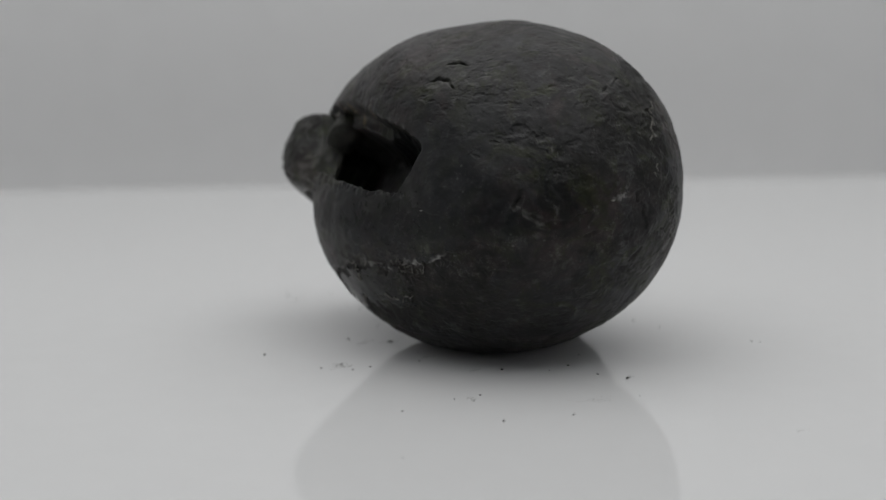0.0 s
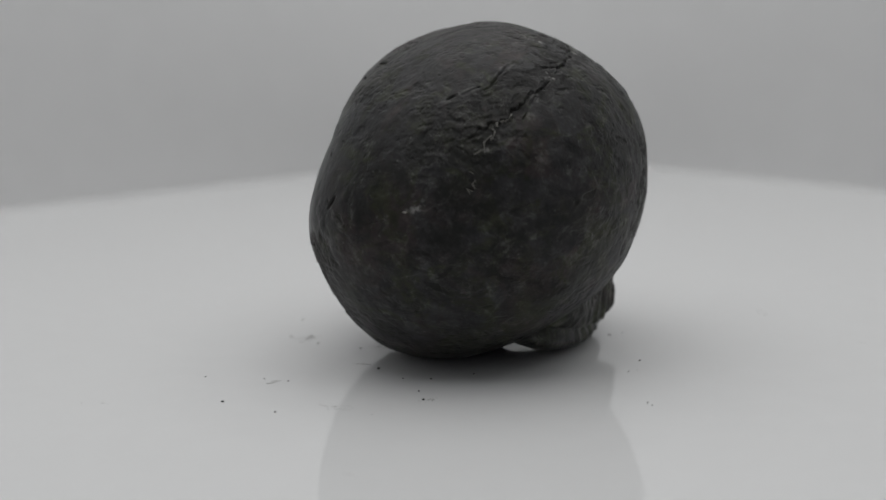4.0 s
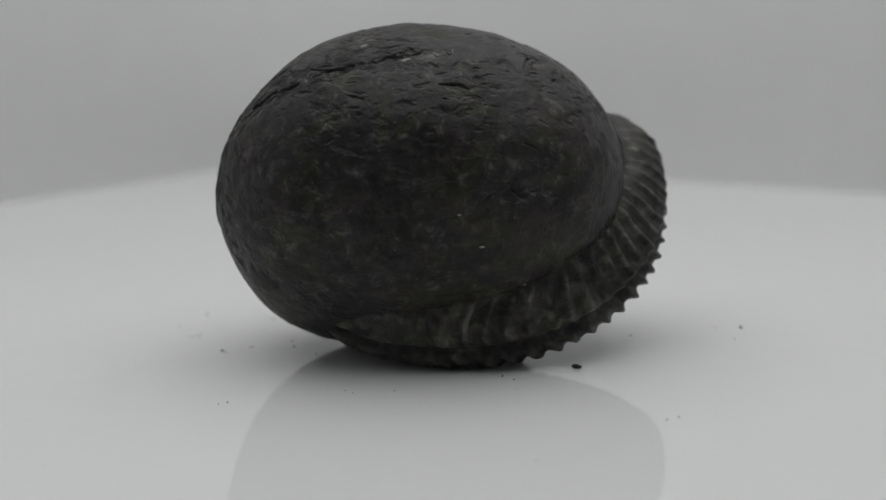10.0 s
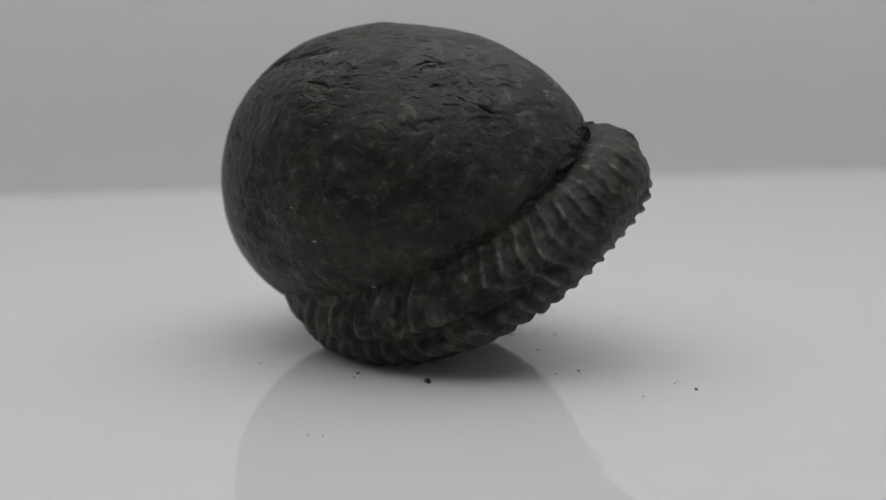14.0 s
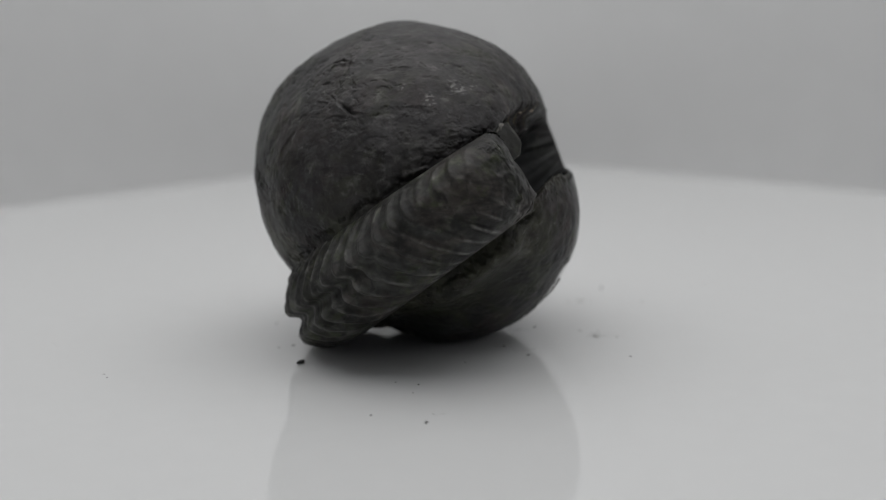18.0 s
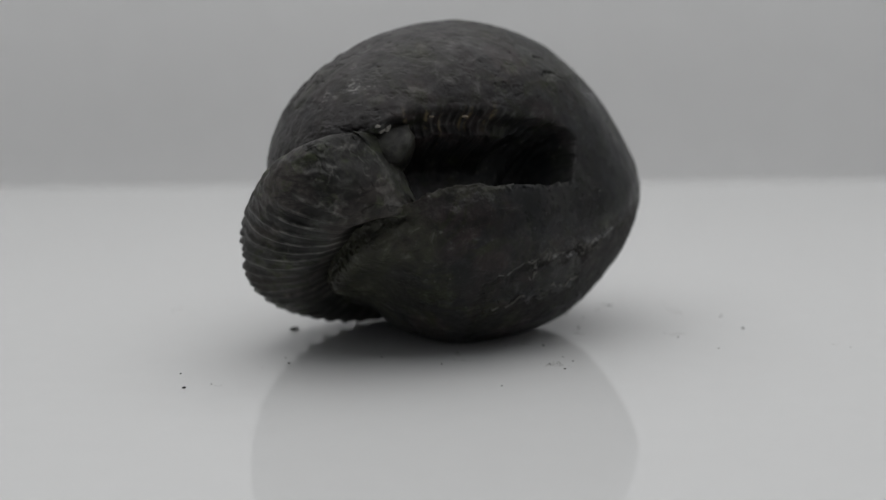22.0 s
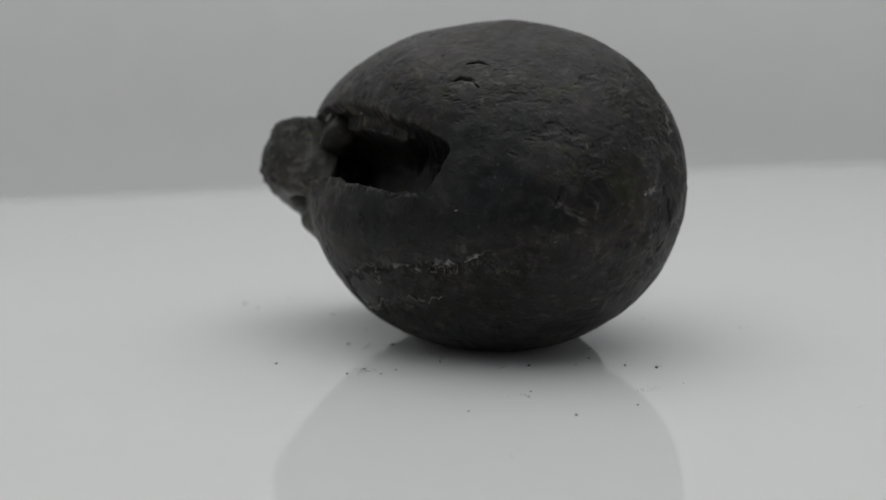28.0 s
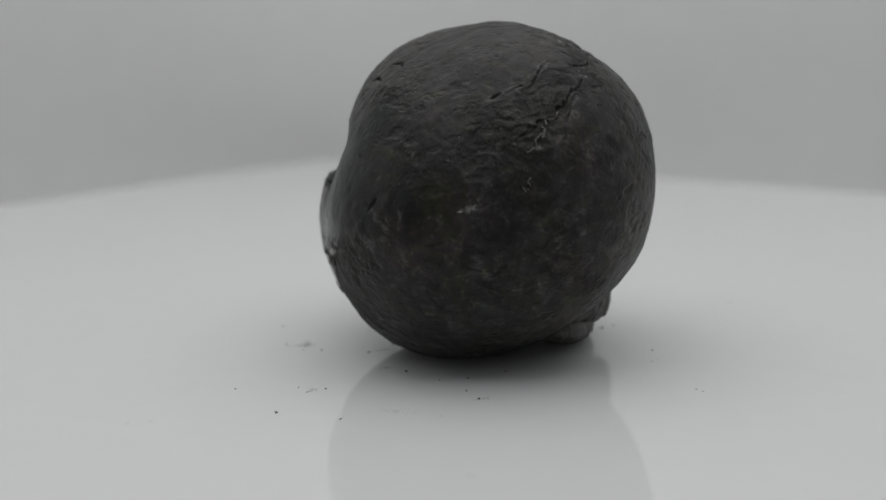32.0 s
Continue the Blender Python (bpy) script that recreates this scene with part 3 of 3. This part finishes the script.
    masks = {"matrix": np.clip(matrix, 0, 1), "wear": np.clip(wear, 0, 1), "skin": skin, "gloss": gloss, "ochre": ochre, "olive": olive, "dry": 0.3 * rim * (rho > 0.01) + smooth(d @ heading(140, 42) + 0.12 * rough_noise(d * 5.0 + 8.0, 3), 0.45, 0.85) * (1 - within)}
    return sheet("nodule", verts, quads, M_NODULE, parent, "dark grey rounded stone nodule with cracks and a gap", True, masks)


def whorl_radius(deg):
    a = np.radians(deg)
    r = 0.07112 + 0.05124 * a - 0.0078 * a * a
    r = r + 0.0074 * np.exp(-(((deg - 66) / 13) ** 2)) + 0.003 * np.exp(-(((deg - 194) / 13) ** 2))
    r = r - 0.038 * (np.clip(56.5 - deg, 0, 99) / 15.0) ** 2.2 - 0.02 * (np.clip(deg - 201, 0, 99) / 12) ** 2
    return r * UNIT


def flank_radius(deg, v):
    """Distance from the coil's axis at which the unworn nodule lies, at height v over the coil's plane."""
    out = np.linspace(0.02, 0.07, 260)
    p = from_coil(deg[:, None] + 0 * out, v[:, None] + 0 * out, out[None] + 0 * deg[:, None]) - CORE
    n = np.linalg.norm(p, axis=-1)
    return out[(n < swell_radius(p / n[..., None])).sum(1) - 1]


def ribbed_whorl(parent):
    """The part of the coiled shell that stands out of the nodule: a ribbed band with a furrow along its back."""
    deg = np.concatenate([np.linspace(41.0, 62, 420), np.linspace(62, 214, 960)[1:]])
    s = np.linspace(-1, 1, 112)
    g, t = np.meshgrid(deg, s, indexing="ij")
    g = g + 1.3 * rough_noise(np.stack([t * 4.0, 0 * t + 3.0, 0 * t], -1), 3, 0.6) * (1 - smooth(g, 41, 54))
    th = t * math.pi / 2
    half = np.where(t > 0, whorl_side(g) / 1000 * (1 - 0.25 * smooth(g, 165, 205)), 0.0315 * (1 - 0.2 * smooth(g, 150, 205))) * UNIT
    v = half * np.sign(t) * np.abs(np.sin(th)) ** 0.8
    u = v / half
    few = np.linspace(41, 214, 90)
    flush = np.interp(deg, few, flank_radius(few, whorl_side(few) / 1000 * UNIT))[:, None]
    flush = flush + 0.0010 * smooth(g, 50, 62) * (1 - smooth(g, 84, 104))
    drop = np.clip(whorl_radius(g) - flush + 0.0004, 0.002, 0.035 * UNIT)
    round_end = smooth(g, 56, 72)
    drop = 0.035 * UNIT * (1 - round_end) + drop * round_end
    flat = smooth(g, 76, 112)
    upper = drop * ((1 - flat) * (1 - np.cos(th)) + flat * np.clip((u - 0.12) / 0.88, 0, 1) ** 1.45)
    rho = whorl_radius(g) - np.where(t > 0, upper, 0.039 * UNIT * (1 - np.cos(th))) + 0.010 * UNIT * np.clip(t, 0, 1) * (1 - smooth(g, 52, 72))
    end = np.clip(57 - g, 0, 99) / 15.5
    rho += UNIT * 0.7 * (0.038 * end ** 2.2 - 0.030 * end ** 4) * smooth(t, 0.0, 0.6)
    furrow = smooth(g, 84, 116)
    rho -= UNIT * 0.0078 * furrow * np.exp(-((u / 0.17) ** 2))
    lean = np.where(u > 0, 2.6 * np.sin(math.pi * np.clip(u, 0, 1)), 8.0 * u)
    phase = (g - lean) / 5.3 * 2 * math.pi + 0.7 * soft_noise(np.stack([g / 9, u * 2, u * 0], -1))
    rib = (0.5 + 0.5 * np.sin(phase)) ** (2.6 - 0.9 * smooth(g, 100, 125))
    begin = smooth(u, -0.7, -0.2)
    worn = (begin * (smooth(g, 62, 92) + (smooth(g, 52, 68) - smooth(g, 62, 92)) * 0.85 * smooth(u, 0.25, 0.6)) + (1 - begin) * smooth(g, 46, 62)) * (1 - 0.75 * np.exp(-(((u - 0.05) / 0.6) ** 2)) * (1 - smooth(g, 84, 112))) * (1 - 0.95 * smooth(g, 168, 190))
    worn = worn * (0.72 + 0.28 * smooth(soft_noise(np.stack([g / 7, u * 3, u * 0 + 5.0], -1)), -0.5, 0.3))
    size = np.where(u > 0, 0.0045 * (1 - smooth(u, 0.8, 1.0)), 0.0045 * (1 - 0.5 * smooth(g, 150, 168)))
    rho += UNIT * size * (rib - 0.45) * worn * (1 - 0.85 * furrow * np.exp(-(((u - 0.08) / 0.26) ** 2))) * (1 - smooth(np.abs(u), 0.93, 1.0))
    p0 = from_coil(g, v, rho)
    chipped = smooth(rough_noise(p0 * 160 + 2.0, 3, 0.55), 0.3, 0.6)
    rho = rho - UNIT * 0.0010 * chipped * (rib - 0.25) * worn - 0.0003 * chipped * (1 - 0.6 * smooth(g, 60, 80))
    # the broken end, in lumps with pale rims
    stump = 1 - smooth(g + 4 * u + 2.5 * soft_noise(p0 * 180), 55, 61)
    rnd = np.random.RandomState(5)
    at = np.flatnonzero(stump.ravel() > 0.05)
    spots = p0.reshape(-1, 3)[at]
    seeds = spots[rnd.choice(len(spots), 24, replace=False)]
    warped = spots + 0.0022 * np.stack([rough_noise(spots * 330 + o, 3) for o in (0.0, 30.0, 60.0)], -1)
    away = np.sort(np.stack([np.linalg.norm(warped - q, axis=1) for q in seeds], -1), -1)
    seam = np.full(stump.size, 1.0)
    seam[at] = away[:, 1] - away[:, 0]
    seam = seam.reshape(stump.shape)
    lumps = stump * smooth(seam, 0.0, 0.0022)
    rho = rho + (0.00016 + 0.00004 * smooth(g, 95, 125)) * rough_noise(p0 * 520, 3) + 0.0004 * soft_noise(p0 * 110) * (1 - 0.6 * smooth(g, 60, 90)) + 0.0016 * lumps * (0.5 + soft_noise(p0 * 170)) + stump * 0.0005 * rough_noise(p0 * 260, 3)
    eroded = np.clip(flat * smooth(u, 0.5, 1.0), 0, 1) * rough_noise(p0 * 260 + 7.0, 4, 0.6)
    rho = rho + 0.00055 * eroded
    crest = smooth(rib, 0.62, 0.95) * worn * smooth(soft_noise(p0 * 300), -0.3, 0.3) * (1 - chipped)
    wear = (0.7 - 0.32 * smooth(g, 105, 130)) * crest * (1 - 0.5 * furrow * (u < 0.1)) + 0.42 * stump * np.exp(-((seam / 0.00030) ** 2)) * smooth(rough_noise(p0 * 190 + 9.0, 2), -0.2, 0.2)
    matrix = np.maximum(np.maximum(0.75 * lumps, 0.6 * smooth(rib, 0.4, 0.1) * worn), 0.6 * chipped * smooth(np.abs(u), 0.1, 0.6))
    matrix = np.maximum(matrix, 0.6 * flat * smooth(eroded, 0.1, 0.5))
    inner = np.full((len(deg), 1), 0.0) + np.maximum(whorl_radius(deg)[:, None] - (0.003 + 0.069 * smooth(deg, 42, 80)[:, None]) * UNIT, 0.006)
    v = np.concatenate([v[:, :1] * 0.8, v, v[:, -1:] * 0.8], 1)
    rho = np.concatenate([inner, rho, inner], 1)
    g = np.concatenate([g[:, :1], g, g[:, -1:]], 1)
    rho = np.maximum(rho, 0.006)
    verts = from_coil(g, v, rho).reshape(-1, 3)
    wear, matrix = (np.pad(x, ((0, 0), (1, 1)), mode="edge").ravel() for x in (wear, matrix))
    verts[:, 2] = np.maximum(verts[:, 2], 0.0001)
    n, m = g.shape
    idx = np.arange(n * m).reshape(n, m)
    nx = np.roll(idx, -1, 1)
    quads = np.stack([idx[:-1], idx[1:], nx[1:], nx[:-1]], -1).reshape(-1, 4).tolist()
    quads += [tuple(idx[0].tolist()), tuple(idx[-1].tolist()[::-1])]
    return sheet("ribbed_whorl", verts, quads, M_WHORL, parent, "dark ribbed coil of shell with a furrowed back", True, {"wear": np.clip(wear, 0, 1), "matrix": np.clip(matrix, 0, 1)})


def pebble(name, place, out, size, material, parent, seed, label="", flat=0.6):
    """A small broken lump, pressed flat along the way out."""
    bm = bmesh.new()
    bmesh.ops.create_icosphere(bm, subdivisions=3, radius=1)
    turn = Vector(out).to_track_quat("Z", "X").to_matrix()
    for q in bm.verts:
        k = 1 + 0.42 * noise.noise(q.co * 1.3 + Vector((seed, 3.1, 0))) + 0.08 * noise.noise(q.co * 5 + Vector((seed, 0, 0)))
        c = q.co * k
        q.co = Vector(place) + turn @ Vector((c.x * size[0], c.y * size[1], c.z * size[0] * flat))
    for f in bm.faces:
        f.smooth = True
    return part(name, bm, material, parent, label)


def vein(line, parent, seed):
    """A thin pale vein that lies in the surface."""
    rnd = random.Random(seed)
    pts = []
    for a, b in zip(line, line[1:]):
        for k in range(7):
            t = k / 7
            pts.append((a[0] + (b[0] - a[0]) * t + rnd.uniform(-0.8, 0.8), a[1] + (b[1] - a[1]) * t + rnd.uniform(-1.3, 1.3)))
    bm = bmesh.new()
    prev = None
    for i, h in enumerate(pts):
        d = heading(*h)
        c = Vector(CORE + d * (swell_radius(d[None])[0] + 0.00006))
        w = (0.00018 if seed < 1 else 0.00010) + 0.00014 * rnd.random() * math.sin(math.pi * (i + 0.5) / len(pts))
        side = Vector(d).cross(Vector(heading(*pts[(i + 1) % len(pts)])) - Vector(d)).normalized() if i < len(pts) - 1 else side
        ring = [bm.verts.new(c + side * w * x + Vector(d) * z) for x, z in ((-1, -0.0003), (-0.6, 0.00003), (0.6, 0.00003), (1, -0.0003))]
        if prev and rnd.random() < (0.9 if seed < 1 else 0.62):
            for j in range(3):
                bm.faces.new((prev[j], ring[j], ring[j + 1], prev[j + 1]))
        prev = ring
    return part("calcite_vein", bm, M_VEIN, parent, "thin pale mineral vein")


def fossil():
    root = new("ammonite_fossil")
    nodule(root)
    ribbed_whorl(root)
    at = from_coil(np.array([36.5]), np.array([0.0050]), np.array([0.0233]))[0]
    out = Vector(from_coil(np.array([14.0]), np.array([0.006]), np.array([1.0]))[0] - COIL_C).normalized()
    up = (Vector(COIL_N) - Vector(COIL_N).dot(out) * out).normalized()
    side = up.cross(out)
    bm = bmesh.new()
    rim = ((-0.95, 0.55), (-0.45, 1.0), (0.35, 0.95), (0.95, 0.6), (1.0, 0.05), (0.7, -0.65), (0.15, -1.05), (-0.5, -0.9), (-0.95, -0.2))
    rings = []
    for depth, k in ((-0.0065, 0.9), (-0.0006, 1.0), (0.0004, 0.93), (0.0008, 0.6)):
        ring = []
        for i, (x, y) in enumerate(rim):
            w = k * (1 + 0.08 * math.sin(i * 2.3 + depth * 2000))
            ring.append(bm.verts.new(Vector(at) + side * (0.0047 * x * w) + up * (0.0046 * y * w) + out * (0.0007 + depth + 0.0003 * math.sin(i * 1.7))))
        rings.append(ring)
    for a, b in zip(rings, rings[1:]):
        for i in range(len(rim)):
            bm.faces.new((a[i], a[(i + 1) % len(rim)], b[(i + 1) % len(rim)], b[i]))
    bm.faces.new(rings[-1])
    bm.faces.new(rings[0][::-1])
    bmesh.ops.subdivide_edges(bm, edges=bm.edges[:], cuts=2, use_grid_fill=True, smooth=0.3)
    for q in bm.verts:
        q.co += 0.00016 * noise.noise_vector(q.co * 900) + 0.00035 * noise.noise_vector(q.co * 330)
    bmesh.ops.recalc_face_normals(bm, faces=bm.faces)
    for f in bm.faces:
        f.smooth = True
    part("stone_chip", bm, M_CHIP, root, "small grey stone chip wedged in the gap")
    for i in range(4):
        spot = Vector(at) - side * (0.0026 - 0.0007 * i) + up * (0.0038 - 0.0006 * (i % 2)) + out * 0.0019
        pebble("calcite_fleck", spot, up + 0.4 * side, (0.00042, 0.00080), M_CALCITE, root, 40 + i, "pale mineral blade on the chip", 2.6)
    for i, h in enumerate(FLECKS):
        d = heading(*h)
        at = CORE + d * (swell_radius(d[None])[0] + 0.0001)
        k = (0.00016 + 0.00014 * ((i * 37) % 10) / 10) * (2.2 if i == 3 else 1.0)
        pebble("calcite_fleck", at, d, (k, k * 2.6), M_RUST if i in (4, 5) else M_CALCITE, root, i, "tiny pale mineral fleck", 0.5)
    for i, line in enumerate(VEINS):
        vein(line, root, i)
    return tagged(root, "dark grey ammonite fossil in a cracked stone nodule", "fossil")


FOSSIL = fossil()

# ---- crumbs and dust on the plate ----
def crumb(i, x, y, size):
    rnd = random.Random(100 + i)
    k = size / 2000
    bm = bmesh.new()
    bmesh.ops.create_icosphere(bm, subdivisions=2, radius=1)
    lo = 9.0
    long = 1.0 if i == 13 else rnd.uniform(0.9, 1.1)
    thin = 0.5 if i == 13 else rnd.uniform(0.45, 0.8)
    for q in bm.verts:
        w = 1 + 0.35 * noise.noise(q.co * 1.6 + Vector((i * 3.7, 0, 0)))
        q.co = Vector((q.co.x * k * long * w, q.co.y * k * thin * w, q.co.z * k * thin * 0.7 * w))
        lo = min(lo, q.co.z)
    for q in bm.verts:
        q.co.z -= lo
    ob = part("stone_crumb", bm, M_CRUMB)
    return tagged(ob, "tiny dark crumb of stone lying on the plate", "crumb", "crumbs round the fossil"), x / 1000, y / 1000, 99.4 if i == 13 else rnd.uniform(0, 180)


CRUMB_THINGS = [crumb(i, *row) for i, row in enumerate(CRUMBS)]


def dust():
    """Specks too fine to count, in smears where the fossil was set down."""
    rnd = random.Random(7)
    verts, faces = [], []
    for cx, cy, spread in DUST:
        way = rnd.uniform(0, math.pi)
        for _ in range(44 if spread > 2 else 10):
            a, b = rnd.gauss(0, spread * 0.34), rnd.gauss(0, spread * 0.13)
            x, y = (cx + a * math.cos(way) - b * math.sin(way)) / 1000, (cy + a * math.sin(way) + b * math.cos(way)) / 1000
            k = rnd.uniform(0.03, 0.15) / 1000
            n = len(verts)
            verts += [(x - k, y - k * 0.6, 0), (x + k * 0.8, y - k, 0), (x + k, y + k, 0), (x - k * 0.7, y + k * 0.8, 0), (x, y, k * 0.8)]
            faces += [(n, n + 1, n + 4), (n + 1, n + 2, n + 4), (n + 2, n + 3, n + 4), (n + 3, n, n + 4)]
    ob = sheet("stone_dust", np.array(verts), faces, M_DUST, None, "", False)
    return tagged(ob, "faint smears of grey stone dust on the plate", "dust", kind="stuff")


DUST_THING = dust()


# ---- what moves ----
def motions():
    times = [k * 1.0 for k in range(33)]
    for ob in (PLATE, FOSSIL, DUST_THING):
        walk(ob, [(t, pose(0, 0, 0, 0, 0, -TURN * t)) for t in times])
    for ob, x, y, a in CRUMB_THINGS:
        walk(ob, [(t, pose(0, 0, 0, 0, 0, -TURN * t) @ pose(x, y, 0.0, 0, 0, a)) for t in times])


motions()
